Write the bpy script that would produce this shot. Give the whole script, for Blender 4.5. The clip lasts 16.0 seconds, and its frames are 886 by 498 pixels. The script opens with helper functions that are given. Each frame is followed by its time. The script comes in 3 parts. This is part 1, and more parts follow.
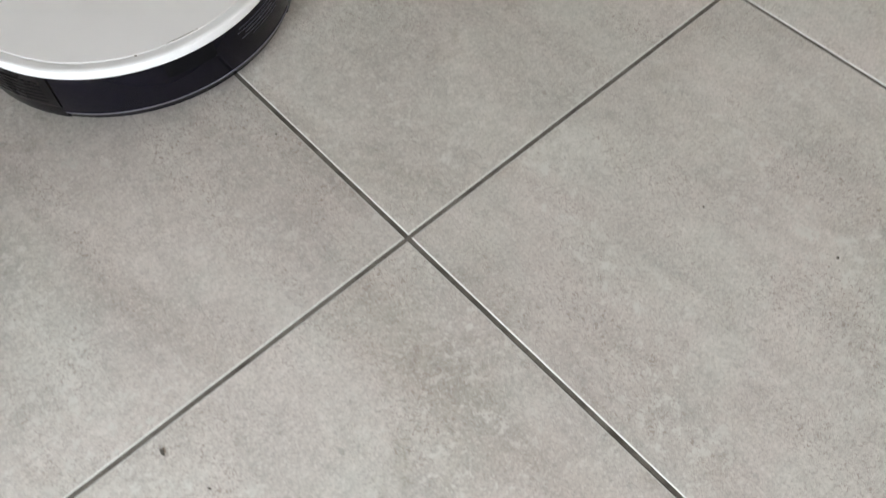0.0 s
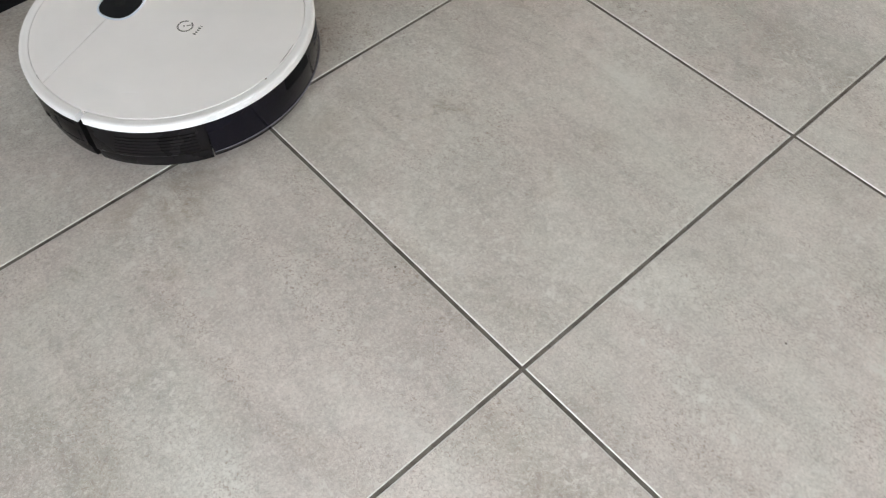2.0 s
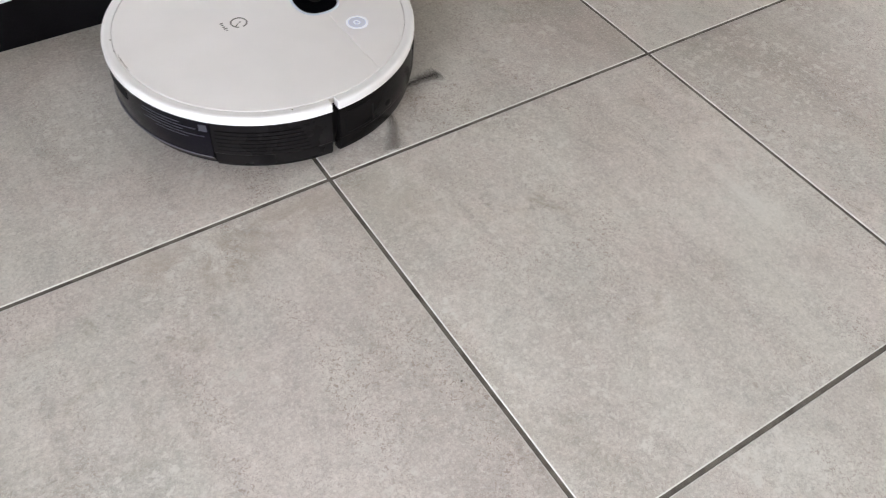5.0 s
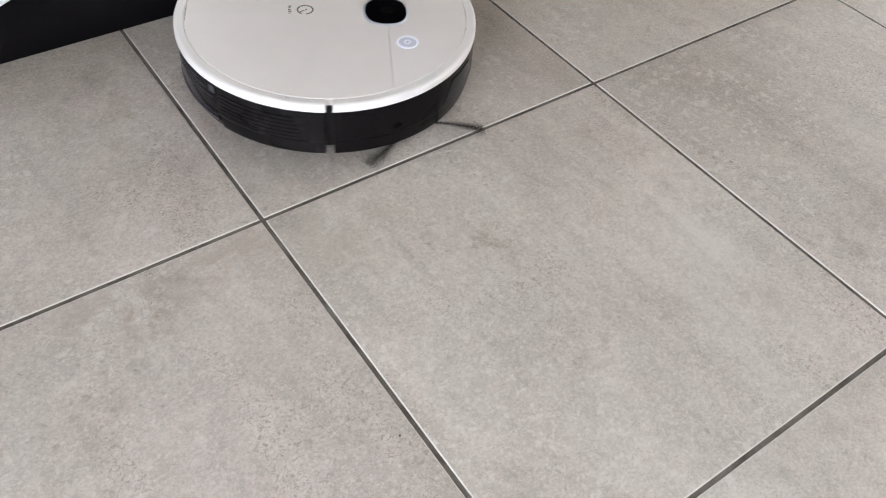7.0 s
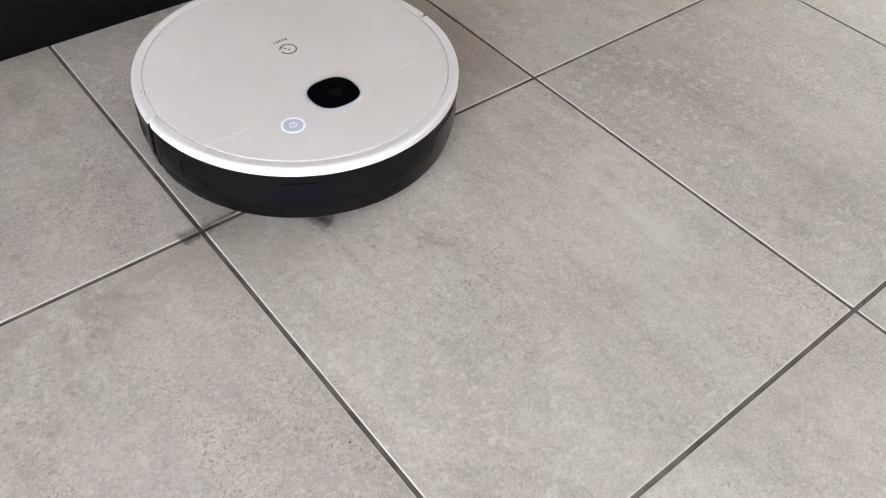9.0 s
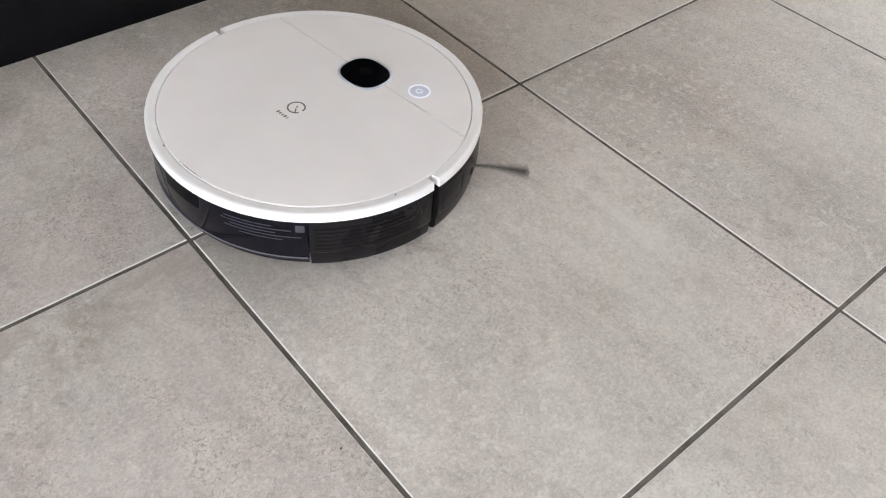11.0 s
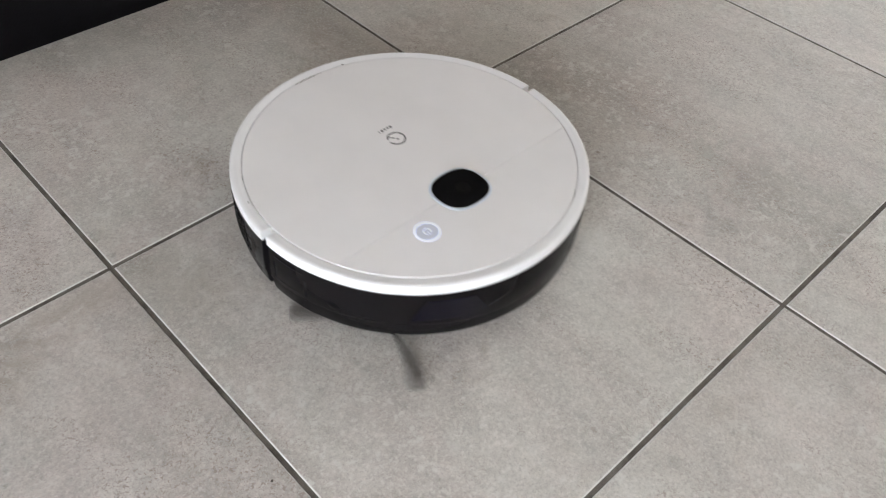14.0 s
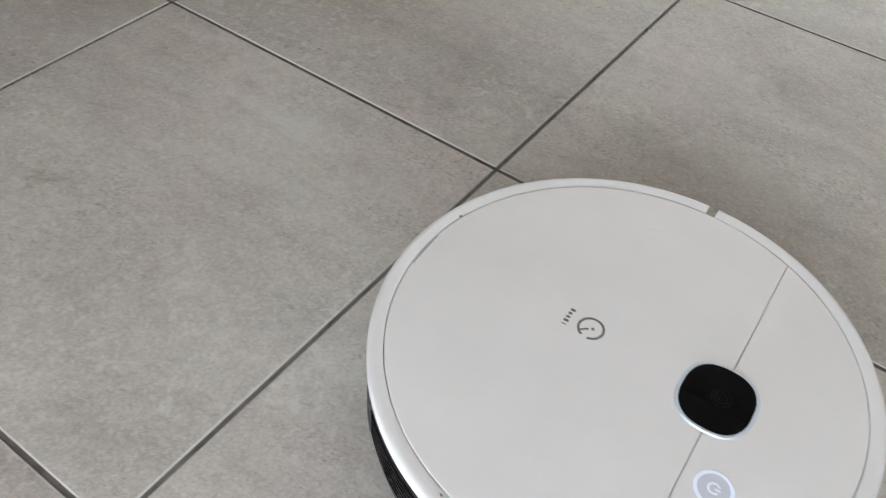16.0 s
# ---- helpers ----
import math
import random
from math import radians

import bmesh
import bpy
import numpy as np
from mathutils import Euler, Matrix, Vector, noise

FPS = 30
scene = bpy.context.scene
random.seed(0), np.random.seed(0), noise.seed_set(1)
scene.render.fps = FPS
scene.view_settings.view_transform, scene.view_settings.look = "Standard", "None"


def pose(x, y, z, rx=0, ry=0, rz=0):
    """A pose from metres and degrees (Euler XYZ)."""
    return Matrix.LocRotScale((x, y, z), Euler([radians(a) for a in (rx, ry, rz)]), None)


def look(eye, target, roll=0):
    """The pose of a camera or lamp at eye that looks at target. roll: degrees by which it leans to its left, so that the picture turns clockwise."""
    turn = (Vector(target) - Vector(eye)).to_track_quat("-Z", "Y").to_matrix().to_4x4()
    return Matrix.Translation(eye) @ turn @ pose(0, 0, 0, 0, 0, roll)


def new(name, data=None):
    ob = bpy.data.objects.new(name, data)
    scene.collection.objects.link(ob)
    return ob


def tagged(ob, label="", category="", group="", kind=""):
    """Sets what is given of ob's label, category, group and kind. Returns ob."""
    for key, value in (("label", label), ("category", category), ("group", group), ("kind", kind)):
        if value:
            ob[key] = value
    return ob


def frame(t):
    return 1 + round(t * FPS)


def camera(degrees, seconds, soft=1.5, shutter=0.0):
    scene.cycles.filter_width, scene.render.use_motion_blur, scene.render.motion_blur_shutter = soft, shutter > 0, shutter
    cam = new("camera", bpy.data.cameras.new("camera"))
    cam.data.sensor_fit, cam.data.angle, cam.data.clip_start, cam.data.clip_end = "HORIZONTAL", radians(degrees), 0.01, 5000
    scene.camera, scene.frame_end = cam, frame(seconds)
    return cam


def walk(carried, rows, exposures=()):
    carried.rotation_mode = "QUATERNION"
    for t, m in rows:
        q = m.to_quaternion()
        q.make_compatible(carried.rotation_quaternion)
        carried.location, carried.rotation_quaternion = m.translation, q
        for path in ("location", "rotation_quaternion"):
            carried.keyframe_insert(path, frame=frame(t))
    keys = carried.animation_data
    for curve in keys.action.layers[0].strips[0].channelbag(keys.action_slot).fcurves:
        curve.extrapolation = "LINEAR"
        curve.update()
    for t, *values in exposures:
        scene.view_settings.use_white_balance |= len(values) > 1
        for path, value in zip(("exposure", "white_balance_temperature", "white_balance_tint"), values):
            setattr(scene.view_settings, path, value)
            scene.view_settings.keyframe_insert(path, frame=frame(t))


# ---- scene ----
# Tile pitch and joint, in metres
PITCH, JOINT = 0.453, 0.0045

# ---- camera ----
cam = camera(56.3, 16.0, soft=1.1, shutter=0.38)
# seconds, eye x y z, Euler degrees
PATH = [
    (0.0, -0.2229, -0.3153, 0.6205, 30.89, 1.40, -42.11),
    (0.5, -0.2500, -0.2566, 0.6930, 30.75, -0.98, -44.18),
    (1.0, -0.2606, -0.2531, 0.7265, 31.28, -0.15, -44.89),
    (1.5, -0.2723, -0.2255, 0.7494, 31.96, 0.26, -44.12),
    (2.0, -0.2946, -0.2156, 0.7368, 34.10, 0.19, -41.90),
    (2.5, -0.2997, -0.1923, 0.6943, 36.04, -0.49, -38.70),
    (3.0, -0.2882, -0.1721, 0.6578, 37.47, -0.79, -36.12),
    (3.5, -0.2830, -0.1610, 0.6502, 38.57, -0.76, -33.46),
    (4.0, -0.2692, -0.1569, 0.6502, 39.60, -1.21, -32.40),
    (4.2, -0.2665, -0.1465, 0.6454, 39.76, -1.67, -32.19),
    (6.3, -0.2483, -0.1128, 0.6197, 41.20, -3.70, -33.43),
    (6.5, -0.2386, -0.1120, 0.6177, 41.36, -3.68, -33.73),
    (7.0, -0.2183, -0.1013, 0.6161, 41.74, -3.99, -35.06),
    (7.5, -0.2081, -0.1013, 0.6165, 41.95, -4.03, -36.45),
    (8.0, -0.2031, -0.1073, 0.6081, 42.46, -3.61, -37.53),
    (8.5, -0.2051, -0.1092, 0.6013, 42.58, -3.58, -38.40),
    (9.0, -0.2005, -0.1120, 0.6029, 42.59, -3.62, -39.04),
    (9.2, -0.1981, -0.1114, 0.6053, 42.49, -3.65, -39.23),
    (11.3, -0.2056, -0.1144, 0.6039, 43.33, -3.70, -40.20),
    (11.5, -0.2068, -0.1118, 0.6062, 43.44, -3.65, -40.21),
    (12.0, -0.2018, -0.1084, 0.6050, 43.66, -3.61, -40.34),
    (12.5, -0.1823, -0.1039, 0.6050, 43.58, -3.50, -40.94),
    (13.0, -0.1686, -0.1073, 0.5983, 43.66, -3.34, -41.76),
    (13.5, -0.1610, -0.1099, 0.6033, 43.48, -3.17, -42.60),
    (14.0, -0.1590, -0.1178, 0.5945, 43.43, -3.27, -43.65),
    (14.5, -0.1407, -0.1357, 0.5835, 43.27, -3.15, -45.17),
    (15.0, -0.1238, -0.1721, 0.5633, 43.37, -3.42, -48.13),
    (15.5, -0.1026, -0.2312, 0.5417, 43.34, -3.32, -50.91),
    (16.0, -0.0771, -0.2849, 0.5244, 42.94, -3.39, -53.88),
]
# seconds, stops, kelvin, tint
EXPOSURES = [
    (0.0, -0.51, 6360, 6.2), (0.5, -0.36, 6340, 6.2), (1.0, -0.34, 6360, 6.2), (2.5, -0.24, 6340, 7.2), (3.5, -0.14, 6330, 9.2), (8.0, -0.07, 6330, 10.5), (12.5, -0.10, 6330, 10.2),
    (13.5, -0.18, 6330, 9.7), (14.5, -0.42, 6260, 8.7), (15.0, -0.52, 6260, 8.2), (16.0, -0.58, 6260, 7.7)]
walk(cam, [(t, pose(*p)) for t, *p in PATH], EXPOSURES)

# ---- world and light ----
world = bpy.data.worlds.new("sky")
scene.world = world
world.use_nodes = True
wn = world.node_tree
sky = wn.nodes.new("ShaderNodeTexSky")
sky.sky_type, sky.sun_disc = "NISHITA", False
sky.sun_elevation, sky.sun_rotation = radians(42), radians(20)
wn.nodes["Background"].inputs[1].default_value = 0.12
wn.links.new(sky.outputs[0], wn.nodes["Background"].inputs[0])


def window_light(name, at, target, w, h, watts, colour):
    data = bpy.data.lights.new(name, "AREA")
    data.shape, data.size, data.size_y, data.energy, data.color = "RECTANGLE", w, h, watts, colour
    ob = new(name, data)
    ob.matrix_world = look(at, target)
    return ob


# room limits and two glazed openings, all unseen and placed to fit the light
X0, X1, Y0, Y1, ZC = -1.0, 3.2, -1.6, 2.6, 2.45
WEST = (-1.45, 0.08, 0.06, 1.06)     # y from, y to, sill, head
EAST = (-0.7, 1.5, 0.06, 2.15)       # y from, y to, sill, head
# lamps added in these openings; size and watts fitted to the floor's brightness
window_light("daylight_west", (X0 - 0.05, -0.685, 0.53), (0, -0.685, 0.53), 1.40, 0.82, 36, (0.90, 0.955, 1.0))
window_light("daylight_east", (X1 + 0.05, 0.4, 1.1), (0, 0.4, 1.0), 2.1, 2.0, 40, (1.0, 0.98, 0.93))


# ---- materials ----
def mat(name, colour, rough=0.5, metal=0.0, spec=0.5):
    m = bpy.data.materials.new(name)
    m.use_nodes = True
    b = m.node_tree.nodes["Principled BSDF"]
    b.inputs["Base Color"].default_value = (*colour, 1)
    b.inputs["Roughness"].default_value = rough
    b.inputs["Metallic"].default_value = metal
    b.inputs["Specular IOR Level"].default_value = spec
    return m


class Net:
    """A short way to write node trees."""

    def __init__(self, m):
        self.t = m.node_tree
        self.bsdf = self.t.nodes["Principled BSDF"]

    def node(self, kind, **values):
        n = self.t.nodes.new("ShaderNode" + kind)
        for key, v in values.items():
            if key == "op":
                n.operation = v
            elif key == "blend":
                n.data_type, n.blend_type = "RGBA", v
            else:
                n.inputs[int(key[1:]) if key[0] == "i" and key[1:].isdigit() else key].default_value = v
        return n

    def link(self, a, b):
        self.t.links.new(a, b)

    def noise(self, vec, scale, detail=4.0, rough=0.55, distort=0.0):
        n = self.node("TexNoise", Scale=scale, Detail=detail, Roughness=rough, Distortion=distort)
        self.link(vec, n.inputs["Vector"])
        return n.outputs["Fac"]

    def ramp(self, fac, stops):
        n = self.t.nodes.new("ShaderNodeValToRGB")
        while len(n.color_ramp.elements) < len(stops):
            n.color_ramp.elements.new(0.5)
        for e, (p, c) in zip(n.color_ramp.elements, stops):
            e.position, e.color = p, (*c, 1) if len(c) == 3 else c
        self.link(fac, n.inputs[0])
        return n.outputs[0]

    def mix(self, blend, fac, a, b):
        n = self.node("Mix", blend=blend)
        for sock, v in ((n.inputs[0], fac), (n.inputs[6], a), (n.inputs[7], b)):
            if isinstance(v, (int, float)):
                sock.default_value = v
            elif isinstance(v, tuple):
                sock.default_value = (*v, 1)
            else:
                self.link(v, sock)
        return n.outputs[2]

    def bump(self, height, strength, distance):
        n = self.node("Bump", Strength=strength, Distance=distance)
        self.link(height, n.inputs["Height"])
        self.link(n.outputs[0], self.bsdf.inputs["Normal"])


def grey(v):
    return (v, v, v)


def tile_material():
    m = mat("porcelain_stoneware", (0.4, 0.38, 0.34), 0.42, 0.0, 0.32)
    k = Net(m)
    co = k.node("TexCoord").outputs["Object"]
    info = k.node("ObjectInfo")
    mul = k.node("VectorMath", op="MULTIPLY", i1=(37.0, 53.0, 11.0))
    k.link(info.outputs["Random"], mul.inputs[0])
    add = k.node("VectorMath", op="ADD")
    k.link(co, add.inputs[0])
    k.link(mul.outputs[0], add.inputs[1])
    p = add.outputs[0]
    stretch = k.node("Mapping", Scale=(1.0, 0.42, 1.0), Rotation=(0, 0, 0.08))
    k.link(p, stretch.inputs[0])
    s = stretch.outputs[0]
    clouds = k.noise(s, 3.2, 6, 0.60, 0.5)
    tint = k.noise(p, 6.0, 4, 0.6, 0.5)
    patches = k.noise(s, 20.0, 7, 0.68, 0.5)
    mottle = k.noise(p, 75.0, 6, 0.72, 0.4)
    grain = k.noise(p, 330.0, 5, 0.7)
    flecks = k.noise(p, 700.0, 3, 0.6)
    base = k.mix("MIX", k.ramp(tint, [(0.40, grey(0.0)), (0.60, grey(1.0))]), (0.532, 0.474, 0.440), (0.514, 0.479, 0.440))
    c = k.mix("MULTIPLY", 1.0, base, k.ramp(clouds, [(0.34, (0.80, 0.785, 0.76)), (0.48, grey(1.0)), (0.66, (1.10, 1.105, 1.11))]))
    c = k.mix("MULTIPLY", 1.0, c, k.ramp(patches, [(0.30, grey(0.84)), (0.5, grey(1.0)), (0.70, grey(1.12))]))
    c = k.mix("MULTIPLY", 0.52, c, k.ramp(mottle, [(0.34, grey(0.84)), (0.5, grey(1.0)), (0.66, grey(1.12))]))
    c = k.mix("MULTIPLY", 0.80, c, k.ramp(grain, [(0.30, grey(0.78)), (0.5, grey(1.0)), (0.70, grey(1.16))]))
    c = k.mix("MULTIPLY", 0.85, c, k.ramp(flecks, [(0.30, grey(0.74)), (0.45, grey(1.0)), (0.62, grey(1.0)), (0.72, grey(1.18))]))
    # fine pale chips and warm brown pits, sharp-edged, a millimetre or two across
    near_pale = k.noise(p, 330.0, 3, 0.65, 0.8)
    c = k.mix("MIX", k.ramp(near_pale, [(0.57, grey(0.0)), (0.63, grey(0.40))]), c, (0.67, 0.64, 0.61))
    pits = k.noise(p, 270.0, 4, 0.7, 1.2)
    veil = k.noise(s, 15.0, 4, 0.6, 0.6)
    pit = k.mix("MULTIPLY", 1.0, k.ramp(pits, [(0.54, grey(0.0)), (0.61, grey(0.95))]), k.ramp(veil, [(0.42, grey(0.05)), (0.62, grey(1.0))]))
    c = k.mix("MIX", pit, c, (0.335, 0.275, 0.245))
    # pale chalky chips, gathered in loose drifts
    drift = k.noise(s, 9.0, 3, 0.55, 0.3)
    chips = k.noise(p, 85.0, 5, 0.72, 0.25)
    pale = k.mix("MULTIPLY", 1.0, k.ramp(chips, [(0.54, grey(0.0)), (0.62, grey(0.85))]), k.ramp(drift, [(0.43, grey(0.0)), (0.60, grey(1.0))]))
    c = k.mix("MIX", pale, c, (0.63, 0.60, 0.56))
    # small dark specks and dull stains in other drifts
    speck = k.noise(p, 120.0, 3, 0.6, 0.5)
    gate = k.noise(p, 7.0, 3, 0.5)
    dirt = k.mix("MULTIPLY", 1.0, k.ramp(speck, [(0.62, grey(0.0)), (0.71, grey(0.48))]), k.ramp(gate, [(0.45, grey(0.0)), (0.62, grey(1.0))]))
    c = k.mix("MIX", dirt, c, (0.25, 0.225, 0.20))
    stain = k.noise(p, 26.0, 5, 0.65, 0.8)
    c = k.mix("MULTIPLY", k.ramp(gate, [(0.50, grey(0.0)), (0.66, grey(0.8))]), c, k.ramp(stain, [(0.52, grey(1.0)), (0.70, (0.74, 0.71, 0.66))]))
    # stains, worn pale places and clusters of specks: x, y, radius, stretch along y, colour, strength, sharp
    place = k.node("NewGeometry").outputs["Position"]
    for x, y, r, long, colour, amount, sharp in (
            (-0.140, 0.400, 0.045, 1.0, (0.33, 0.262, 0.212), 0.55, 0.44), (-0.085, 0.422, 0.060, 0.6, (0.37, 0.300, 0.250), 0.50, 0.42),
            (-0.185, 0.425, 0.070, 0.5, (0.38, 0.312, 0.262), 0.50, 0.42), (-0.059, 0.306, 0.032, 1.0, (0.22, 0.195, 0.17), 0.75, 0.58),
            (-0.175, 0.312, 0.040, 1.3, (0.24, 0.21, 0.18), 0.70, 0.56), (-0.030, 0.430, 0.040, 0.6, (0.40, 0.337, 0.285), 0.50, 0.40),
            (0.372, 0.190, 0.045, 2.2, (0.62, 0.595, 0.56), 0.50, 0.45), (0.330, 0.120, 0.050, 1.6, (0.56, 0.53, 0.48), 0.45, 0.46),
            (0.600, 0.170, 0.070, 1.2, (0.33, 0.305, 0.265), 0.55, 0.50), (0.545, 0.120, 0.040, 1.0, (0.30, 0.275, 0.235), 0.55, 0.54),
            (0.160, 0.222, 0.045, 1.5, (0.64, 0.615, 0.58), 0.50, 0.52), (0.060, 0.400, 0.090, 0.8, (0.40, 0.36, 0.31), 0.40, 0.42)):
        m1 = k.node("Mapping", Location=(-x / r, -y / r / long, 0), Scale=(1 / r, 1 / r / long, 0))
        k.link(place, m1.inputs[0])
        far = k.node("VectorMath", op="LENGTH")
        k.link(m1.outputs[0], far.inputs[0])
        near = k.ramp(far.outputs["Value"], [(0.25, grey(amount)), (1.0, grey(0.0))])
        blot = k.mix("MULTIPLY", 1.0, near, k.ramp(chips if sharp > 0.49 else (patches if colour[0] > 0.5 else stain), [(sharp, grey(0.0)), (sharp + 0.12, grey(1.0))]))
        c = k.mix("MIX", blot, c, colour)
    # a slight difference from tile to tile
    tone = k.ramp(info.outputs["Random"], [(0.0, grey(0.95)), (1.0, grey(1.04))])
    c = k.mix("MULTIPLY", 1.0, c, tone)
    k.link(c, k.bsdf.inputs["Base Color"])
    k.link(k.ramp(patches, [(0.3, grey(0.40)), (0.7, grey(0.54))]), k.bsdf.inputs["Roughness"])
    k.bump(mottle, 0.10, 0.0012)
    return m


def grout_material():
    m = mat("cement_grout", (0.13, 0.12, 0.10), 0.9)
    k = Net(m)
    co = k.node("TexCoord").outputs["Object"]
    n = k.noise(co, 30.0, 5, 0.6)
    f = k.noise(co, 700.0, 3, 0.6)
    c = k.ramp(n, [(0.34, (0.070, 0.058, 0.048)), (0.5, (0.150, 0.130, 0.113)), (0.75, (0.21, 0.188, 0.168))])
    c = k.mix("MULTIPLY", 0.7, c, k.ramp(f, [(0.3, grey(0.7)), (0.7, grey(1.2))]))
    k.link(c, k.bsdf.inputs["Base Color"])
    k.bump(f, 0.5, 0.001)
    return m


def plastic(name, colour, rough, grain=0.03, scale=900.0):
    m = mat(name, colour, rough)
    k = Net(m)
    co = k.node("TexCoord").outputs["Object"]
    a = k.noise(co, 14.0, 4, 0.6)
    b = k.noise(co, scale, 2, 0.5)
    if max(colour) < 0.05:
        k.bsdf.inputs["Specular IOR Level"].default_value = 0.12
    c = k.mix("MULTIPLY", 1.0, colour, k.ramp(a, [(0.3, grey(0.97)), (0.7, grey(1.02))]))
    k.link(c, k.bsdf.inputs["Base Color"])
    k.link(k.ramp(a, [(0.3, grey(rough * 0.85)), (0.7, grey(rough * 1.15))]), k.bsdf.inputs["Roughness"])
    k.bump(b, grain, 0.0003)
    return m


def leather_material():
    m = mat("black_leatherette", (0.011, 0.010, 0.012), 0.42, 0.0, 0.1)
    k = Net(m)
    co = k.node("TexCoord").outputs["Object"]
    v = k.node("TexVoronoi", Scale=420.0)
    k.link(co, v.inputs["Vector"])
    n = k.noise(co, 12.0, 4, 0.6)
    k.link(k.ramp(n, [(0.3, (0.003, 0.0027, 0.0035)), (0.7, (0.006, 0.0053, 0.0065))]), k.bsdf.inputs["Base Color"])
    k.link(k.ramp(n, [(0.3, grey(0.36)), (0.7, grey(0.5))]), k.bsdf.inputs["Roughness"])
    k.bump(v.outputs["Distance"], 0.25, 0.0008)
    return m


def cloth_material():
    m = mat("white_cotton", (0.78, 0.79, 0.81), 0.9)
    k = Net(m)
    co = k.node("TexCoord").outputs["Object"]
    w = k.noise(co, 1400.0, 2, 0.5)
    n = k.noise(co, 9.0, 4, 0.6)
    k.link(k.ramp(n, [(0.3, (0.72, 0.73, 0.76)), (0.7, (0.82, 0.83, 0.84))]), k.bsdf.inputs["Base Color"])
    k.bump(w, 0.4, 0.0008)
    return m


def plaster_material(name, colour):
    m = mat(name, colour, 0.9)
    k = Net(m)
    co = k.node("TexCoord").outputs["Object"]
    n = k.noise(co, 2.0, 5, 0.6)
    f = k.noise(co, 120.0, 3, 0.6)
    k.link(k.mix("MULTIPLY", 1.0, colour, k.ramp(n, [(0.3, grey(0.95)), (0.7, grey(1.03))])), k.bsdf.inputs["Base Color"])
    k.bump(f, 0.3, 0.002)
    return m


def glass_material():
    m = mat("window_glass", (1, 1, 1), 0.0)
    m.node_tree.nodes["Principled BSDF"].inputs["Transmission Weight"].default_value = 1.0
    m.node_tree.nodes["Principled BSDF"].inputs["IOR"].default_value = 1.45
    return m


def glow_material():
    m = mat("button_light", (0.75, 0.78, 0.9), 0.4)
    b = m.node_tree.nodes["Principled BSDF"]
    b.inputs["Emission Color"].default_value = (0.62, 0.68, 1.0, 1)
    b.inputs["Emission Strength"].default_value = 0.65
    return m


TILE, GROUT = tile_material(), grout_material()
# paler than the tile: the bright glint on its bevels is in the colour
EDGE_GLINT = plastic("tile_edge_glint", (0.68, 0.66, 0.63), 0.35)
WHITE = plastic("white_plastic", (0.85, 0.812, 0.808), 0.36)
RIM = plastic("white_rim_plastic", (0.86, 0.835, 0.84), 0.62)
BLACK = plastic("black_plastic", (0.010, 0.009, 0.010), 0.28, 0.05)
BUMPER = plastic("bumper_plastic", (0.009, 0.008, 0.0085), 0.22, 0.02)
SMOKE = plastic("smoked_acrylic", (0.006, 0.0055, 0.010), 0.12, 0.0)
SMOKE.node_tree.nodes["Principled BSDF"].inputs["Specular IOR Level"].default_value = 0.16
BUMPER.node_tree.nodes["Principled BSDF"].inputs["Specular IOR Level"].default_value = 0.06
DARK = plastic("recess_shade_black", (0.003, 0.003, 0.004), 0.6)
SEAM = plastic("seam_grey", (0.68, 0.635, 0.605), 0.7)
SCUFF = plastic("scuff_brown", (0.20, 0.165, 0.14), 0.7)
INK = plastic("grey_print", (0.16, 0.15, 0.145), 0.5)
PALE = plastic("pale_print", (0.060, 0.060, 0.072), 0.4)
LINE = plastic("clear_edge", (0.20, 0.19, 0.22), 0.2)
CHROME = mat("satin_chrome", (0.70, 0.75, 0.84), 0.45, 0.6)
LENS = mat("lens_glass", (0.003, 0.003, 0.004), 0.06, 0.0, 0.10)
LENS_RING = mat("lens_ring", (0.007, 0.007, 0.006), 0.3, 0.0, 0.1)
CRUMB = plastic("crumb_brown", (0.10, 0.085, 0.07), 0.8)
RUBBER = plastic("rubber", (0.018, 0.018, 0.018), 0.8)
BRISTLE = plastic("bristle", (0.035, 0.029, 0.027), 0.65)
GLOW = glow_material()
BUTTON = plastic("button_plastic", (0.70, 0.71, 0.78), 0.35)
LEATHER, CLOTH = leather_material(), cloth_material()
# tones of the unseen walls and ceiling, set for a warm, dim bounce
WALLS = plaster_material("warm_beige_plaster", (0.34, 0.272, 0.20))
CEIL = plaster_material("ceiling_paint", (0.56, 0.53, 0.48))
FRAME = plastic("window_frame_white", (0.78, 0.78, 0.77), 0.4)
GLASS = glass_material()


# ---- mesh helpers ----
def mesh_of(name, bm, material, smooth=True):
    bmesh.ops.recalc_face_normals(bm, faces=bm.faces)
    me = bpy.data.meshes.new(name)
    bm.to_mesh(me)
    bm.free()
    me.materials.append(material)
    if smooth:
        me.shade_smooth()
        me.set_sharp_from_angle(angle=radians(35))
    return me


def part(name, bm, material, parent, label=""):
    ob = new(name, mesh_of(name, bm, material))
    ob.parent = parent
    return tagged(ob, label) if label else ob


def box(bm, x0, x1, y0, y1, z0, z1, bevel=0.0):
    vs = [bm.verts.new((x, y, z)) for z in (z0, z1) for y in (y0, y1) for x in (x0, x1)]
    fs = [bm.faces.new([vs[i] for i in f]) for f in ((0, 2, 3, 1), (4, 5, 7, 6), (0, 1, 5, 4), (2, 6, 7, 3), (0, 4, 6, 2), (1, 3, 7, 5))]
    if bevel:
        es = {e for f in fs for e in f.edges}
        bmesh.ops.bevel(bm, geom=list(es), offset=bevel, segments=2, affect="EDGES", profile=0.5)
    return bm


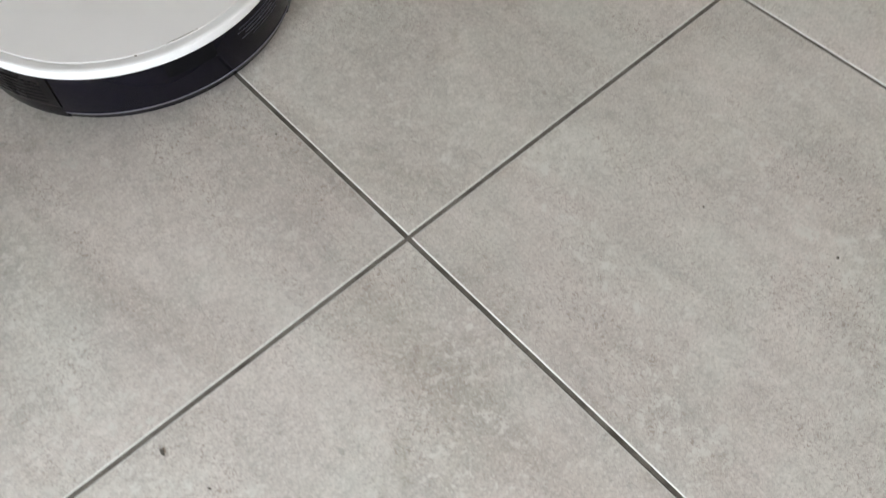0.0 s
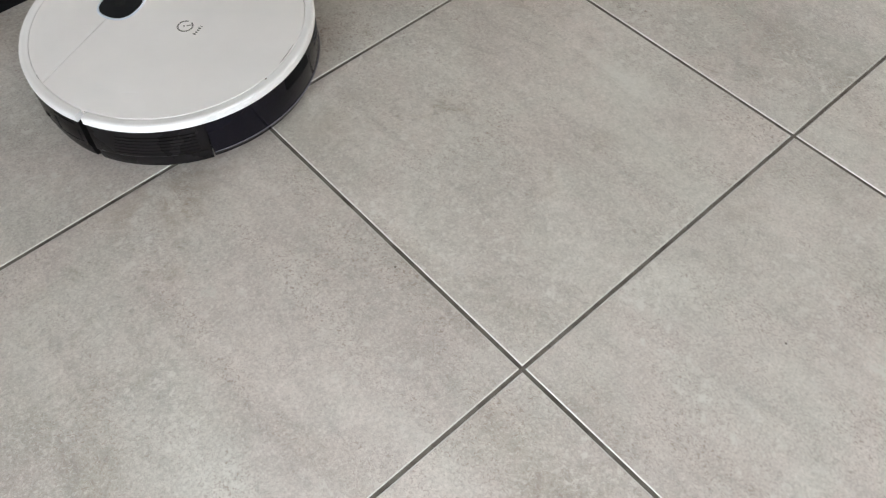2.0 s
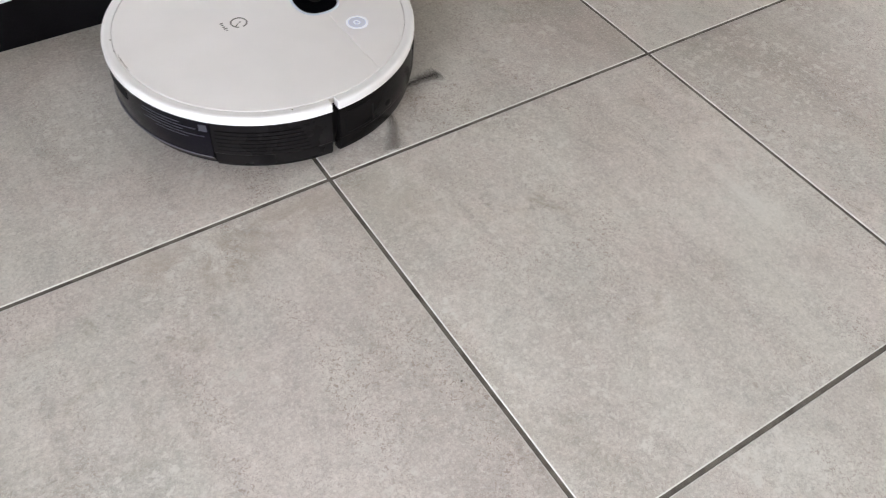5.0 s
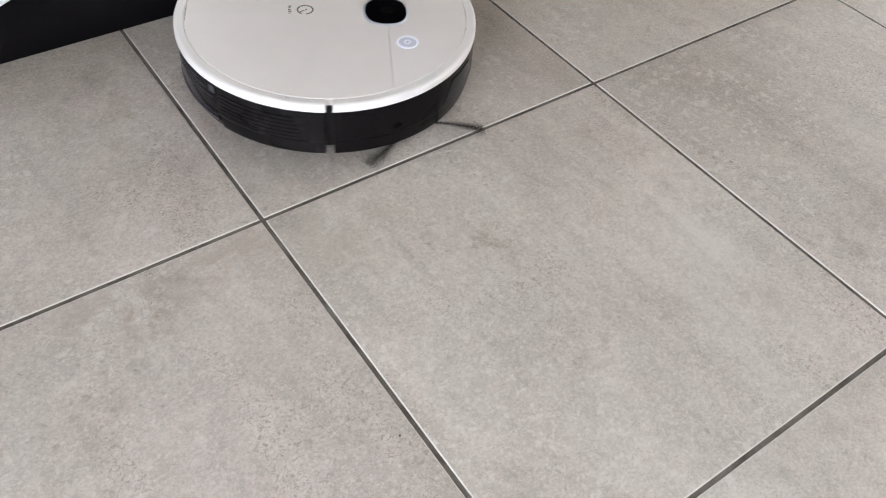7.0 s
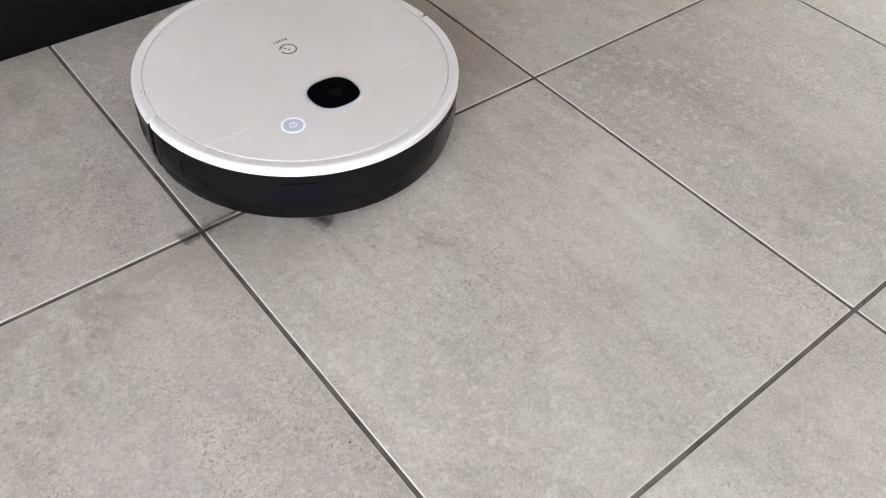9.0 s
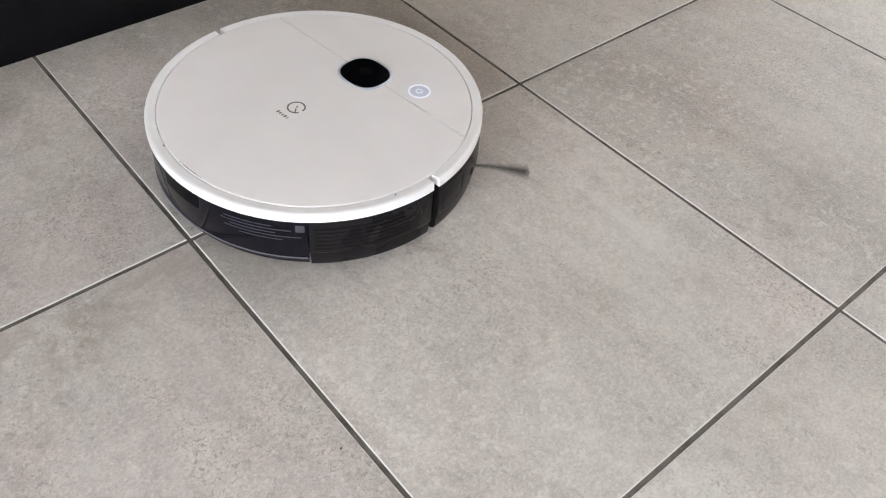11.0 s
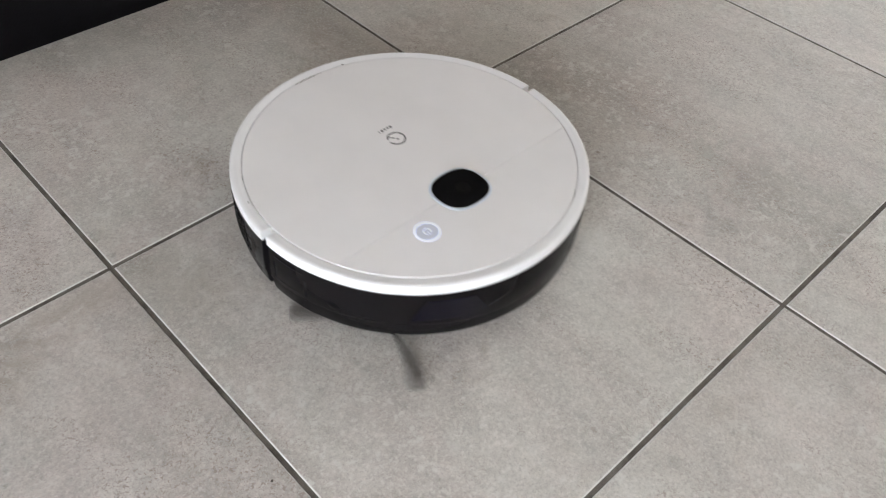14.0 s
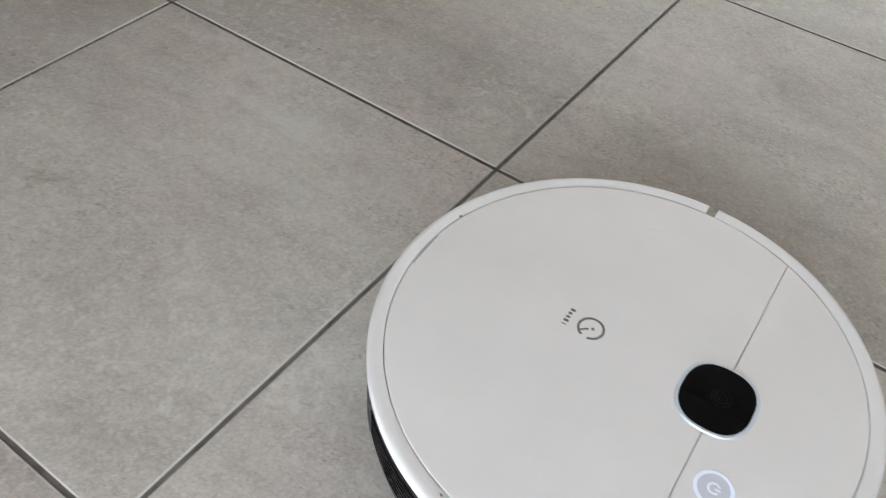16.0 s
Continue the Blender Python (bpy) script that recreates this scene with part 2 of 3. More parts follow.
def sweep(bm, profile, a0, a1, steps):
    """Turns a closed profile of (radius, height) from angle a0 to a1 in degrees; capped at both ends unless it goes all the way round."""
    full = abs(a1 - a0) >= 359.9
    rings = []
    for i in range(steps if full else steps + 1):
        a = radians(a0 + (a1 - a0) * i / steps)
        rings.append([bm.verts.new((r * math.cos(a), r * math.sin(a), z)) for r, z in profile])
    n = len(profile)
    for i in range(len(rings) if full else len(rings) - 1):
        p, q = rings[i], rings[(i + 1) % len(rings)]
        for j in range(n):
            bm.faces.new((p[j], q[j], q[(j + 1) % n], p[(j + 1) % n]))
    if not full:
        bm.faces.new(rings[0])
        bm.faces.new(rings[-1][::-1])
    return bm


def prism(bm, outline, z0, z1, bevel=0.0):
    """A plate with the given outline (counter-clockwise), its upper edge bevelled."""
    lo = [bm.verts.new((x, y, z0)) for x, y in outline]
    if bevel:
        cx, cy = sum(p[0] for p in outline) / len(outline), sum(p[1] for p in outline) / len(outline)
        mid = [bm.verts.new((x, y, z1 - bevel)) for x, y in outline]
        hi = []
        for x, y in outline:
            d = max(math.hypot(x - cx, y - cy), 1e-6)
            hi.append(bm.verts.new((x - (x - cx) / d * bevel, y - (y - cy) / d * bevel, z1)))
        loops = [lo, mid, hi]
    else:
        loops = [lo, [bm.verts.new((x, y, z1)) for x, y in outline]]
    n = len(outline)
    for p, q in zip(loops, loops[1:]):
        for i in range(n):
            bm.faces.new((p[i], p[(i + 1) % n], q[(i + 1) % n], q[i]))
    bm.faces.new(loops[-1])
    bm.faces.new(lo[::-1])
    return bm


def super_ellipse(cx, cy, a, b, n, steps=48):
    out = []
    for i in range(steps):
        t = 2 * math.pi * i / steps
        c, s = math.cos(t), math.sin(t)
        out.append((cx + a * math.copysign(abs(c) ** (2 / n), c), cy + b * math.copysign(abs(s) ** (2 / n), s)))
    return out


def band(bm, cx, cy, r0, r1, a0, a1, z0, z1, steps=40):
    """A flat arc about (cx, cy)."""
    sweep(bm, [(r0, z0), (r1, z0), (r1, z1), (r0, z1)], a0, a1, steps)
    bmesh.ops.translate(bm, verts=bm.verts, vec=(cx, cy, 0))
    return bm


# ---- room shell ----
def wall(name, x0, x1, y0, y1, hole=None):
    """A wall with thickness, and one opening through it that runs along y."""
    bm = bmesh.new()
    if not hole:
        box(bm, x0, x1, y0, y1, 0, ZC)
    else:
        a, b, s, h = hole
        for u0, u1, z0, z1 in ((y0, a, 0, ZC), (b, y1, 0, ZC), (a, b, 0, s), (a, b, h, ZC)):
            box(bm, x0, x1, u0, u1, z0, z1)
    return tagged(new(name, mesh_of(name, bm, WALLS, False)), "plain warm beige plastered wall", "wall", kind="structure")


wall("wall_north", X0 - 0.2, X1 + 0.2, Y1, Y1 + 0.2)
wall("wall_west", X0 - 0.2, X0, Y0, Y1, WEST)
wall("wall_south", X0 - 0.2, X1 + 0.2, Y0 - 0.2, Y0)
wall("wall_east", X1, X1 + 0.2, Y0, Y1, EAST)
tagged(new("ceiling", mesh_of("ceiling", box(bmesh.new(), X0 - 0.2, X1 + 0.2, Y0 - 0.2, Y1 + 0.2, ZC, ZC + 0.2), CEIL, False)),
       "plain white painted ceiling", "ceiling", kind="structure")


def glazed_opening(name, hole, at):
    """Two white framed leaves filling an opening."""
    a, b, s, h = hole
    top = tagged(new(name), "unseen white framed glazed opening, added for the daylight", "window", kind="structure")

    def bar(n, u0, u1, z0, z1, d0, d1, m):
        bm = bmesh.new()
        box(bm, at + d0, at + d1, u0, u1, z0, z1, 0.004 if m is FRAME else 0)
        return part(n, bm, m, top)
    half = (a + b) / 2
    for u0, u1 in ((a, half), (half, b)):
        bar("stile", u0, u0 + 0.06, s, h, -0.03, 0.03, FRAME)
        bar("stile", u1 - 0.06, u1, s, h, -0.03, 0.03, FRAME)
        bar("rail", u0 + 0.06, u1 - 0.06, s, s + 0.08, -0.03, 0.03, FRAME)
        bar("rail", u0 + 0.06, u1 - 0.06, h - 0.06, h, -0.03, 0.03, FRAME)
        bar("pane", u0 + 0.06, u1 - 0.06, s + 0.08, h - 0.06, -0.003, 0.003, GLASS).visible_shadow = False


glazed_opening("window_1", WEST, X0 - 0.02)
glazed_opening("window_2", EAST, X1 - 0.02)


# ---- the robot vacuum ----
def robot_vacuum():
    top = tagged(new("robot_vacuum"), "round white and black robot vacuum cleaner driving over floor tiles", "robot vacuum")
    # black chassis, narrower than the shells
    bm = bmesh.new()
    sweep(bm, [(0.010, 0.0105), (0.140, 0.0085), (0.154, 0.0105), (0.160, 0.026), (0.164, 0.036), (0.164, 0.066), (0.150, 0.071), (0.010, 0.071)], 0, 360, 96)
    part("chassis", bm, BLACK, top)
    shell = [(0.156, 0.0078), (0.1636, 0.0082), (0.1678, 0.0108), (0.1694, 0.0170), (0.1700, 0.0260), (0.1702, 0.0282), (0.1713, 0.0292),
             (0.1718, 0.0308), (0.1716, 0.050), (0.1710, 0.0675), (0.1690, 0.0690), (0.160, 0.0690)]
    bm = bmesh.new()
    sweep(bm, shell, -88.4, 88.4, 72)
    bumper = part("bumper", bm, BUMPER, top, "satin black front bumper")
    # framed sensor panels at both ends, an upright groove and an eye beside each
    for s in (1, -1):
        # each groove is a thin near-black bar, its shade put into the colour
        for n, a, w in (("panel_groove", 86.0, 0.25), ("panel_groove", 74.0, 0.45)):
            bm = bmesh.new()
            a0, a1 = sorted((s * (a - w), s * (a + w)))
            sweep(bm, [(0.169, 0.034), (0.1719, 0.034), (0.17175, 0.054), (0.169, 0.054)], a0, a1, 3)
            part(n, bm, DARK, bumper)
        for z in (0.0335, 0.0615):
            bm = bmesh.new()
            a0, a1 = sorted((s * 75.0, s * 85.5))
            sweep(bm, [(0.169, z), (0.17195, z), (0.17195, z + 0.0007), (0.169, z + 0.0007)], a0, a1, 10)
            part("panel_line", bm, BLACK, bumper)
        bm = bmesh.new()
        bmesh.ops.create_uvsphere(bm, u_segments=20, v_segments=10, radius=1.0)
        bmesh.ops.scale(bm, verts=bm.verts, vec=(0.0022, 0.0065, 0.0048))
        bmesh.ops.transform(bm, matrix=pose(0, 0, 0, 0, 0, s * 65.0) @ pose(0.1708, 0, 0.038, 20 * s, 0, 0), verts=bm.verts)
        part("sensor_eye", bm, LENS, bumper, "small glossy dark sensor eye")
    # smoked windows with slanted ends across the front
    for s in (1, -1):
        bm = bmesh.new()
        lo, hi = [], []
        for i in range(17):
            f = i / 16
            for row, z, a in ((lo, 0.0355, s * (18.0 + 24.0 * f)), (hi, 0.0600, s * (23.0 + 14.5 * f))):
                row.append([bm.verts.new((r * math.cos(radians(a)), r * math.sin(radians(a)), z)) for r in (0.1695, 0.1721)])
        for p0, p1, q0, q1 in zip(lo, lo[1:], hi, hi[1:]):
            for f in ((p0[1], p1[1], q1[1], q0[1]), (p0[0], q0[0], q1[0], p1[0]), (p0[0], p1[0], p1[1], p0[1]), (q0[0], q0[1], q1[1], q1[0])):
                bm.faces.new(f)
        for a in (0, -1):
            bm.faces.new((lo[a][0], lo[a][1], hi[a][1], hi[a][0]))
        part("sensor_window", bm, SMOKE, bumper, "smoked window with slanted ends")
    # rear shell on both sides of the dust bin
    for s, end in ((1, 135.7), (-1, 133.5)):
        a0, a1 = sorted((s * 91.6, s * end))
        bm = bmesh.new()
        sweep(bm, shell, a0, a1, 20)
        side = part("side_shell", bm, BLACK, top)
        for i in range(6):
            z = 0.0335 + i * 0.0050
            b0, b1 = sorted((s * (100 + i * 0.5), s * 132))
            bm = bmesh.new()
            sweep(bm, [(0.168, z), (0.1722, z), (0.1723, z + 0.0013), (0.168, z + 0.0026)], b0, b1, 12)
            part("vent_slat", bm, BLACK, side)
    bm = bmesh.new()
    sweep(bm, [(0.154, 0.0085), (0.1626, 0.0090), (0.1670, 0.0118), (0.1688, 0.0185), (0.1704, 0.0205), (0.1712, 0.0230), (0.1704, 0.0680), (0.160, 0.0690)], 136.2, 226.0, 48)
    bin_ = part("dust_bin", bm, SMOKE, top, "smoked translucent dust bin with a latch slot")
    bm = bmesh.new()
    sweep(bm, [(0.1685, 0.0216), (0.1719, 0.0218), (0.1719, 0.0226), (0.1685, 0.0228)], 136.6, 225.6, 48)
    part("edge_line", bm, LINE, bin_, "pale clear edge line")
    # no hollow is cut: a near-black block paints the recess's shade
    bm = bmesh.new()
    sweep(bm, [(0.162, 0.050), (0.17105, 0.050), (0.17085, 0.0672), (0.162, 0.0672)], 172, 189, 10)
    part("latch_slot", bm, DARK, bin_, "matt black patch that stands for the latch recess")
    bm = bmesh.new()
    sweep(bm, [(0.164, 0.056), (0.1712, 0.056), (0.1710, 0.064), (0.164, 0.064)], 222.4, 225.2, 3)
    part("sticker", bm, PALE, bin_, "small pale square sticker")
    for i, (a0, a1) in enumerate(((199, 215), (198, 221.0), (201, 216), (199, 224), (204, 218))):
        z = 0.0605 - i * 0.0040
        bm = bmesh.new()
        sweep(bm, [(0.166, z), (0.1712, z), (0.1712, z + 0.0007), (0.166, z + 0.0007)], a0, a1, 10)
        part("print_line", bm, PALE, bin_)
    # white rims over both halves, with a slot between them
    rim = [(0.1609, 0.0690), (0.1708, 0.0690), (0.1717, 0.0694), (0.1719, 0.0702), (0.1717, 0.0770), (0.1713, 0.0780), (0.1704, 0.0787), (0.1692, 0.0790),
           (0.1676, 0.0790), (0.1660, 0.0787), (0.1645, 0.0784), (0.1615, 0.0784), (0.1609, 0.0782)]
    for n, a0, a1 in (("front_rim", -88.6, 88.6), ("rear_rim", 91.2, 268.8)):
        bm = bmesh.new()
        sweep(bm, rim, a0, a1, 90)
        part(n, bm, RIM, top)
    # floor of the slot and of the seam
    bm = bmesh.new()
    sweep(bm, [(0.002, 0.0700), (0.1605, 0.0700), (0.1605, 0.0764), (0.002, 0.0764)], 0, 360, 96)
    part("deck", bm, SEAM, top)
    # two cover plates that meet at the seam
    rl, seam = 0.1602, 0.0683
    a = math.degrees(math.acos((seam + 0.00022) / rl))
    fore = [(rl * math.cos(radians(a * (2 * i / 40 - 1))), rl * math.sin(radians(a * (2 * i / 40 - 1)))) for i in range(41)]
    a = math.degrees(math.acos((seam - 0.00022) / rl))
    aft = [(rl * math.cos(radians(a + (360 - 2 * a) * i / 90)), rl * math.sin(radians(a + (360 - 2 * a) * i / 90))) for i in range(91)]
    part("front_plate", prism(bmesh.new(), fore, 0.0740, 0.0788, 0.0006), WHITE, top)
    lid = part("lid", prism(bmesh.new(), aft, 0.0740, 0.0788, 0.0006), WHITE, top, "white hinged lid with a few scuffs")
    zt = 0.0788
    # scuffs near the rear edge of the lid
    for r, a0, a1, w in ((0.1611, 165.1, 165.9, 0.0012), (0.1588, 175.5, 187.5, 0.0004), (0.1584, 178.0, 185.0, 0.0007), (0.1630, 255.0, 255.6, 0.0009)):
        bm = bmesh.new()
        sweep(bm, [(r, zt - 0.0008), (r + w, zt - 0.0008), (r + w, zt + 0.00012), (r, zt + 0.00012)], a0, a1, 10)
        part("scuff", bm, SCUFF, lid, "thin brown scuff")
    bm = bmesh.new()
    box(bm, -0.010, 0.010, -0.0003, 0.0003, zt - 0.0002, zt + 0.00012)
    bmesh.ops.transform(bm, matrix=pose(-0.03, 0.118, 0, 0, 0, 24), verts=bm.verts)
    part("scratch", bm, RIM, lid, "faint pale scratch")
    # printed mark: a broken ring with a stroke inside it, and a short line of print behind it
    gx, gy = -0.0254, 0.0028
    bm = bmesh.new()
    band(bm, gx, gy, 0.0079, 0.0097, 277, 607, zt - 0.0003, zt + 0.00012)
    part("printed_ring", bm, INK, lid, "grey printed broken ring")
    bm = bmesh.new()
    box(bm, 0.0016, 0.0082, -0.0007, 0.0007, zt - 0.0003, zt + 0.00012)
    bmesh.ops.transform(bm, matrix=pose(gx, gy, 0, 0, 0, 221), verts=bm.verts)
    part("printed_stroke", bm, INK, lid)
    bm = bmesh.new()
    band(bm, gx + 0.0013, gy + 0.0003, 0.0002, 0.0012, 0, 360, zt - 0.0003, zt + 0.00012, 12)
    part("printed_dot", bm, INK, lid)
    for i, (w, d) in enumerate(((0.0022, 0.0036), (0.0020, 0.0028), (0.0020, 0.0028), (0.0022, 0.0036), (0.0008, 0.0036))):
        y = gy + 0.0072 - i * 0.0036
        bm = bmesh.new()
        box(bm, gx - 0.0192, gx - 0.0192 + d, y - w / 2, y + w / 2, zt - 0.0003, zt + 0.00012)
        part("printed_bar", bm, INK, lid)
    # ceiling camera: chrome ring, black window, lens
    lx = 0.0672
    bm = bmesh.new()
    prism(bm, super_ellipse(lx, 0, 0.0260, 0.0286, 2.5), 0.0755, 0.0798, 0.0008)
    ring = part("camera_ring", bm, CHROME, top, "bluish satin metal ring")
    bm = bmesh.new()
    prism(bm, super_ellipse(lx, 0, 0.0238, 0.0263, 2.5), 0.0785, 0.0803, 0.0006)
    part("camera_window", bm, LENS, ring, "glossy black camera window")
    for r0, r1 in ((0.0035, 0.0046), (0.0062, 0.0070), (0.0012, 0.0020)):
        bm = bmesh.new()
        band(bm, lx + 0.002, 0.001, r0, r1, 0, 360, 0.0795, 0.08042, 32)
        part("lens_ring", bm, LENS_RING, ring)
    # start button with its light
    bx, by = 0.0884, -0.0612
    bm = bmesh.new()
    prism(bm, super_ellipse(bx, by, 0.0102, 0.0102, 2.0), 0.0775, 0.0791, 0.0002)
    button = part("start_button", bm, BUTTON, top, "pale round button with a lit ring")
    bm = bmesh.new()
    band(bm, 0, 0, 0.0103, 0.0120, 0, 360, 0.0780, 0.0792, 40)
    bmesh.ops.translate(bm, verts=bm.verts, vec=(bx, by, 0))
    part("light_ring", bm, GLOW, button, "white-blue glowing ring")
    bm = bmesh.new()
    band(bm, bx, by, 0.0030, 0.0039, 35, 325, 0.0785, 0.07925, 24)
    box(bm, bx + 0.0008, bx + 0.0040, by - 0.0004, by + 0.0004, 0.0785, 0.07925)
    part("power_symbol", bm, GLOW, button)
    # wheels under the body
    for y in (-0.112, 0.112):
        bm = bmesh.new()
        bmesh.ops.create_cone(bm, cap_ends=True, segments=32, radius1=0.033, radius2=0.033, depth=0.018)
        bmesh.ops.transform(bm, matrix=pose(0.0, y, 0.033, 90, 0, 0), verts=bm.verts)
        part("wheel", bm, RUBBER, top)
    bm = bmesh.new()
    bmesh.ops.create_uvsphere(bm, u_segments=20, v_segments=12, radius=0.012)
    bmesh.ops.translate(bm, verts=bm.verts, vec=(0.105, 0, 0.012))
    part("caster", bm, RUBBER, top)
    # side brush: hub and three bristle arms
    brush = part("side_brush", sweep(bmesh.new(), [(0.001, 0.006), (0.012, 0.006), (0.013, 0.009), (0.012, 0.012), (0.001, 0.013)], 0, 360, 24), BLACK, top,
                 "spinning side brush with three bristle arms")
    rnd = random.Random(5)
    for k in range(3):
        bm = bmesh.new()
        for i in range(34):
            u = rnd.uniform(-1, 1)
            w = rnd.uniform(-1, 1)
            length = 0.0835 + rnd.uniform(-0.0025, 0.0015)
            pts = []
            for j in range(7):
                f = j / 6
                x = 0.010 + (length - 0.010) * f
                y = u * (0.0012 + 0.0066 * f ** 2.2) - 0.010 * (f * f - 0.55 * f)
                z = 0.0085 + 0.0022 * f + w * 0.0009 - 0.0062 * f ** 1.5
                pts.append((x, y, z))
            for p, q in zip(pts, pts[1:]):
                vs = [bm.verts.new((x, y + dy, z + dz)) for x, y, z in (p, q) for dy, dz in ((-0.00022, 0), (0.00022, 0), (0, 0.0004))]
                for f in ((0, 1, 4, 3), (1, 2, 5, 4), (2, 0, 3, 5)):
                    bm.faces.new([vs[n] for n in f])
        bmesh.ops.rotate(bm, verts=bm.verts, cent=(0, 0, 0), matrix=Matrix.Rotation(radians(120 * k), 3, "Z"))
        part("bristle_arm", bm, BRISTLE, brush)
    return top, brush


ROBOT, BRUSH = robot_vacuum()


# ---- the bed ----
def bed():
    """A black upholstered base along the tile joint, with white bedding that hangs over its side."""
    # the upper part is unseen; its height is set to shade the tiles alongside
    x0, x1, y0, y1 = -0.97, 1.03, 0.836, 2.35
    top = tagged(new("bed"), "low black upholstered bed base standing on the tiles", "bed")
    bm = bmesh.new()
    box(bm, x0, x1, y0, y1, 0.0, 0.46)
    bmesh.ops.bevel(bm, geom=[e for e in bm.edges if all(v.co.z > 0.4 for v in e.verts)], offset=0.035, segments=5, affect="EDGES", profile=0.5)
    part("base", bm, LEATHER, top, "black leather-look side of the base")
    bm = bmesh.new()
    box(bm, x0 + 0.04, x1 - 0.04, y0 + 0.05, y1 - 0.04, 0.462, 0.56, 0.04)
    part("mattress", bm, CLOTH, top, "white mattress")
    return top


def bed_sheet():
    """A white sheet: over the mattress and down the side, with an uneven hem."""
    bm = bmesh.new()
    cols, n = [], 60
    for i in range(n + 1):
        x = -0.42 + 0.55 * i / n
        hem = 0.0825 + 0.0155 * math.tanh((x + 0.118) / 0.03) - 0.006 * math.exp(-((x - 0.06) / 0.05) ** 2)
        if x < -0.35:
            hem += 0.06 * (-0.35 - x)
        if x > 0.18:
            hem += 0.12 * (x - 0.18)
        ripple = 0.004 * math.sin(23 * x) + 0.003 * math.sin(41 * x + 2)
        prof = [(0.822 + ripple, hem), (0.821 + ripple, (hem + 0.3) / 2), (0.824 + ripple * 0.6, 0.40), (0.832, 0.47), (0.862, 0.535), (0.90, 0.572), (1.4, 0.576), (2.2, 0.576)]
        cols.append([bm.verts.new((x, y, z)) for y, z in prof])
    for p, q in zip(cols, cols[1:]):
        for j in range(len(p) - 1):
            bm.faces.new((p[j], p[j + 1], q[j + 1], q[j]))
    bmesh.ops.recalc_face_normals(bm, faces=bm.faces)
    bmesh.ops.solidify(bm, geom=bm.faces[:], thickness=0.003)
    ob = new("bed_sheet", mesh_of("bed_sheet", bm, CLOTH))
    return tagged(ob, "white cotton sheet hanging over the black bed base", "bedding")


bed()
bed_sheet()


# ---- crumbs on the tiles ----
def crumb(x, y, length, width, turn, label):
    """A small curled flake lying on the floor."""
    bm = bmesh.new()
    rows, n = [], 6
    for i in range(n + 1):
        f = i / n
        w = width * math.sin(math.pi * (0.12 + 0.8 * f)) / 2
        z = 0.0003 + 0.0009 * (2 * f - 1) ** 2
        rows.append([bm.verts.new((length * (f - 0.5), dy, z + dz)) for dy, dz in ((-w, 0), (w, 0.0002), (w, 0.0006), (-w, 0.0005))])
    for p, q in zip(rows, rows[1:]):
        for j in range(4):
            bm.faces.new((p[j], q[j], q[(j + 1) % 4], p[(j + 1) % 4]))
    bm.faces.new(rows[0])
    bm.faces.new(rows[-1][::-1])
    ob = new("crumb", mesh_of("crumb", bm, CRUMB))
    ob.matrix_basis = pose(x, y, 0, 0, 0, turn)
    return tagged(ob, label, "crumb", "crumbs on the floor")


crumb(-0.2651, -0.0184, 0.0062, 0.0028, -95, "tiny dark dried flake lying on a grey tile")
crumb(-0.2536, -0.0663, 0.0026, 0.0018, -60, "tiny dark crumb lying on a grey tile")
crumb(0.2557, -0.2669, 0.0030, 0.0028, 20, "tiny grey crumb lying on a grey tile")
crumb(0.2138, -0.1563, 0.0022, 0.0018, 70, "tiny dark crumb lying on a grey tile")
crumb(-0.0168, 0.1738, 0.0024, 0.0018, 30, "tiny dark crumb lying on a grey tile")


# ---- the floor ----
def floor():
    """Cement bed with square tiles on it, each a piece with bevelled edges."""
    bm = bmesh.new()
    box(bm, X0 - 0.2, X1 + 0.2, Y0 - 0.2, Y1 + 0.2, -0.06, -0.0012)
    base = tagged(new("floor", mesh_of("floor", bm, GROUT, False)), "grey-beige stone-look floor tiles with dark grout joints", "floor", kind="structure")
    h, b = (PITCH - JOINT) / 2, 0.0008
    bm = bmesh.new()
    rings = [[bm.verts.new((sx * (h - d), sy * (h - d), z)) for sx, sy in ((-1, -1), (1, -1), (1, 1), (-1, 1))]
             for d, z in ((0, -0.008), (0, -b), (0.0003, -0.0003), (0.0011, 0.0))]
    for p, q in zip(rings, rings[1:]):
        for i in range(4):
            bm.faces.new((p[i], p[(i + 1) % 4], q[(i + 1) % 4], q[i]))
    bm.faces.new(rings[-1])
    bm.normal_update()
    # the sloping strip on all four sides takes the painted glint
    for f in bm.faces:
        f.material_index = 1 if 0.5 < abs(f.normal.z) < 0.98 else 0
    me = mesh_of("tile", bm, TILE, False)
    me.materials.append(EDGE_GLINT)
    rnd = random.Random(11)
    for i in range(-6, 7):
        for j in range(-7, 6):
            cx, cy = (i + 0.5) * PITCH, (j + 0.5) * PITCH
            if not (X0 - 0.3 < cx < X1 + 0.3 and Y0 - 0.3 < cy < Y1 + 0.3):
                continue
            t = new("tile", me)
            t.parent = base
            t.matrix_basis = pose(cx, cy, rnd.uniform(-0.0002, 0.0002), 0, 0, 0)


floor()


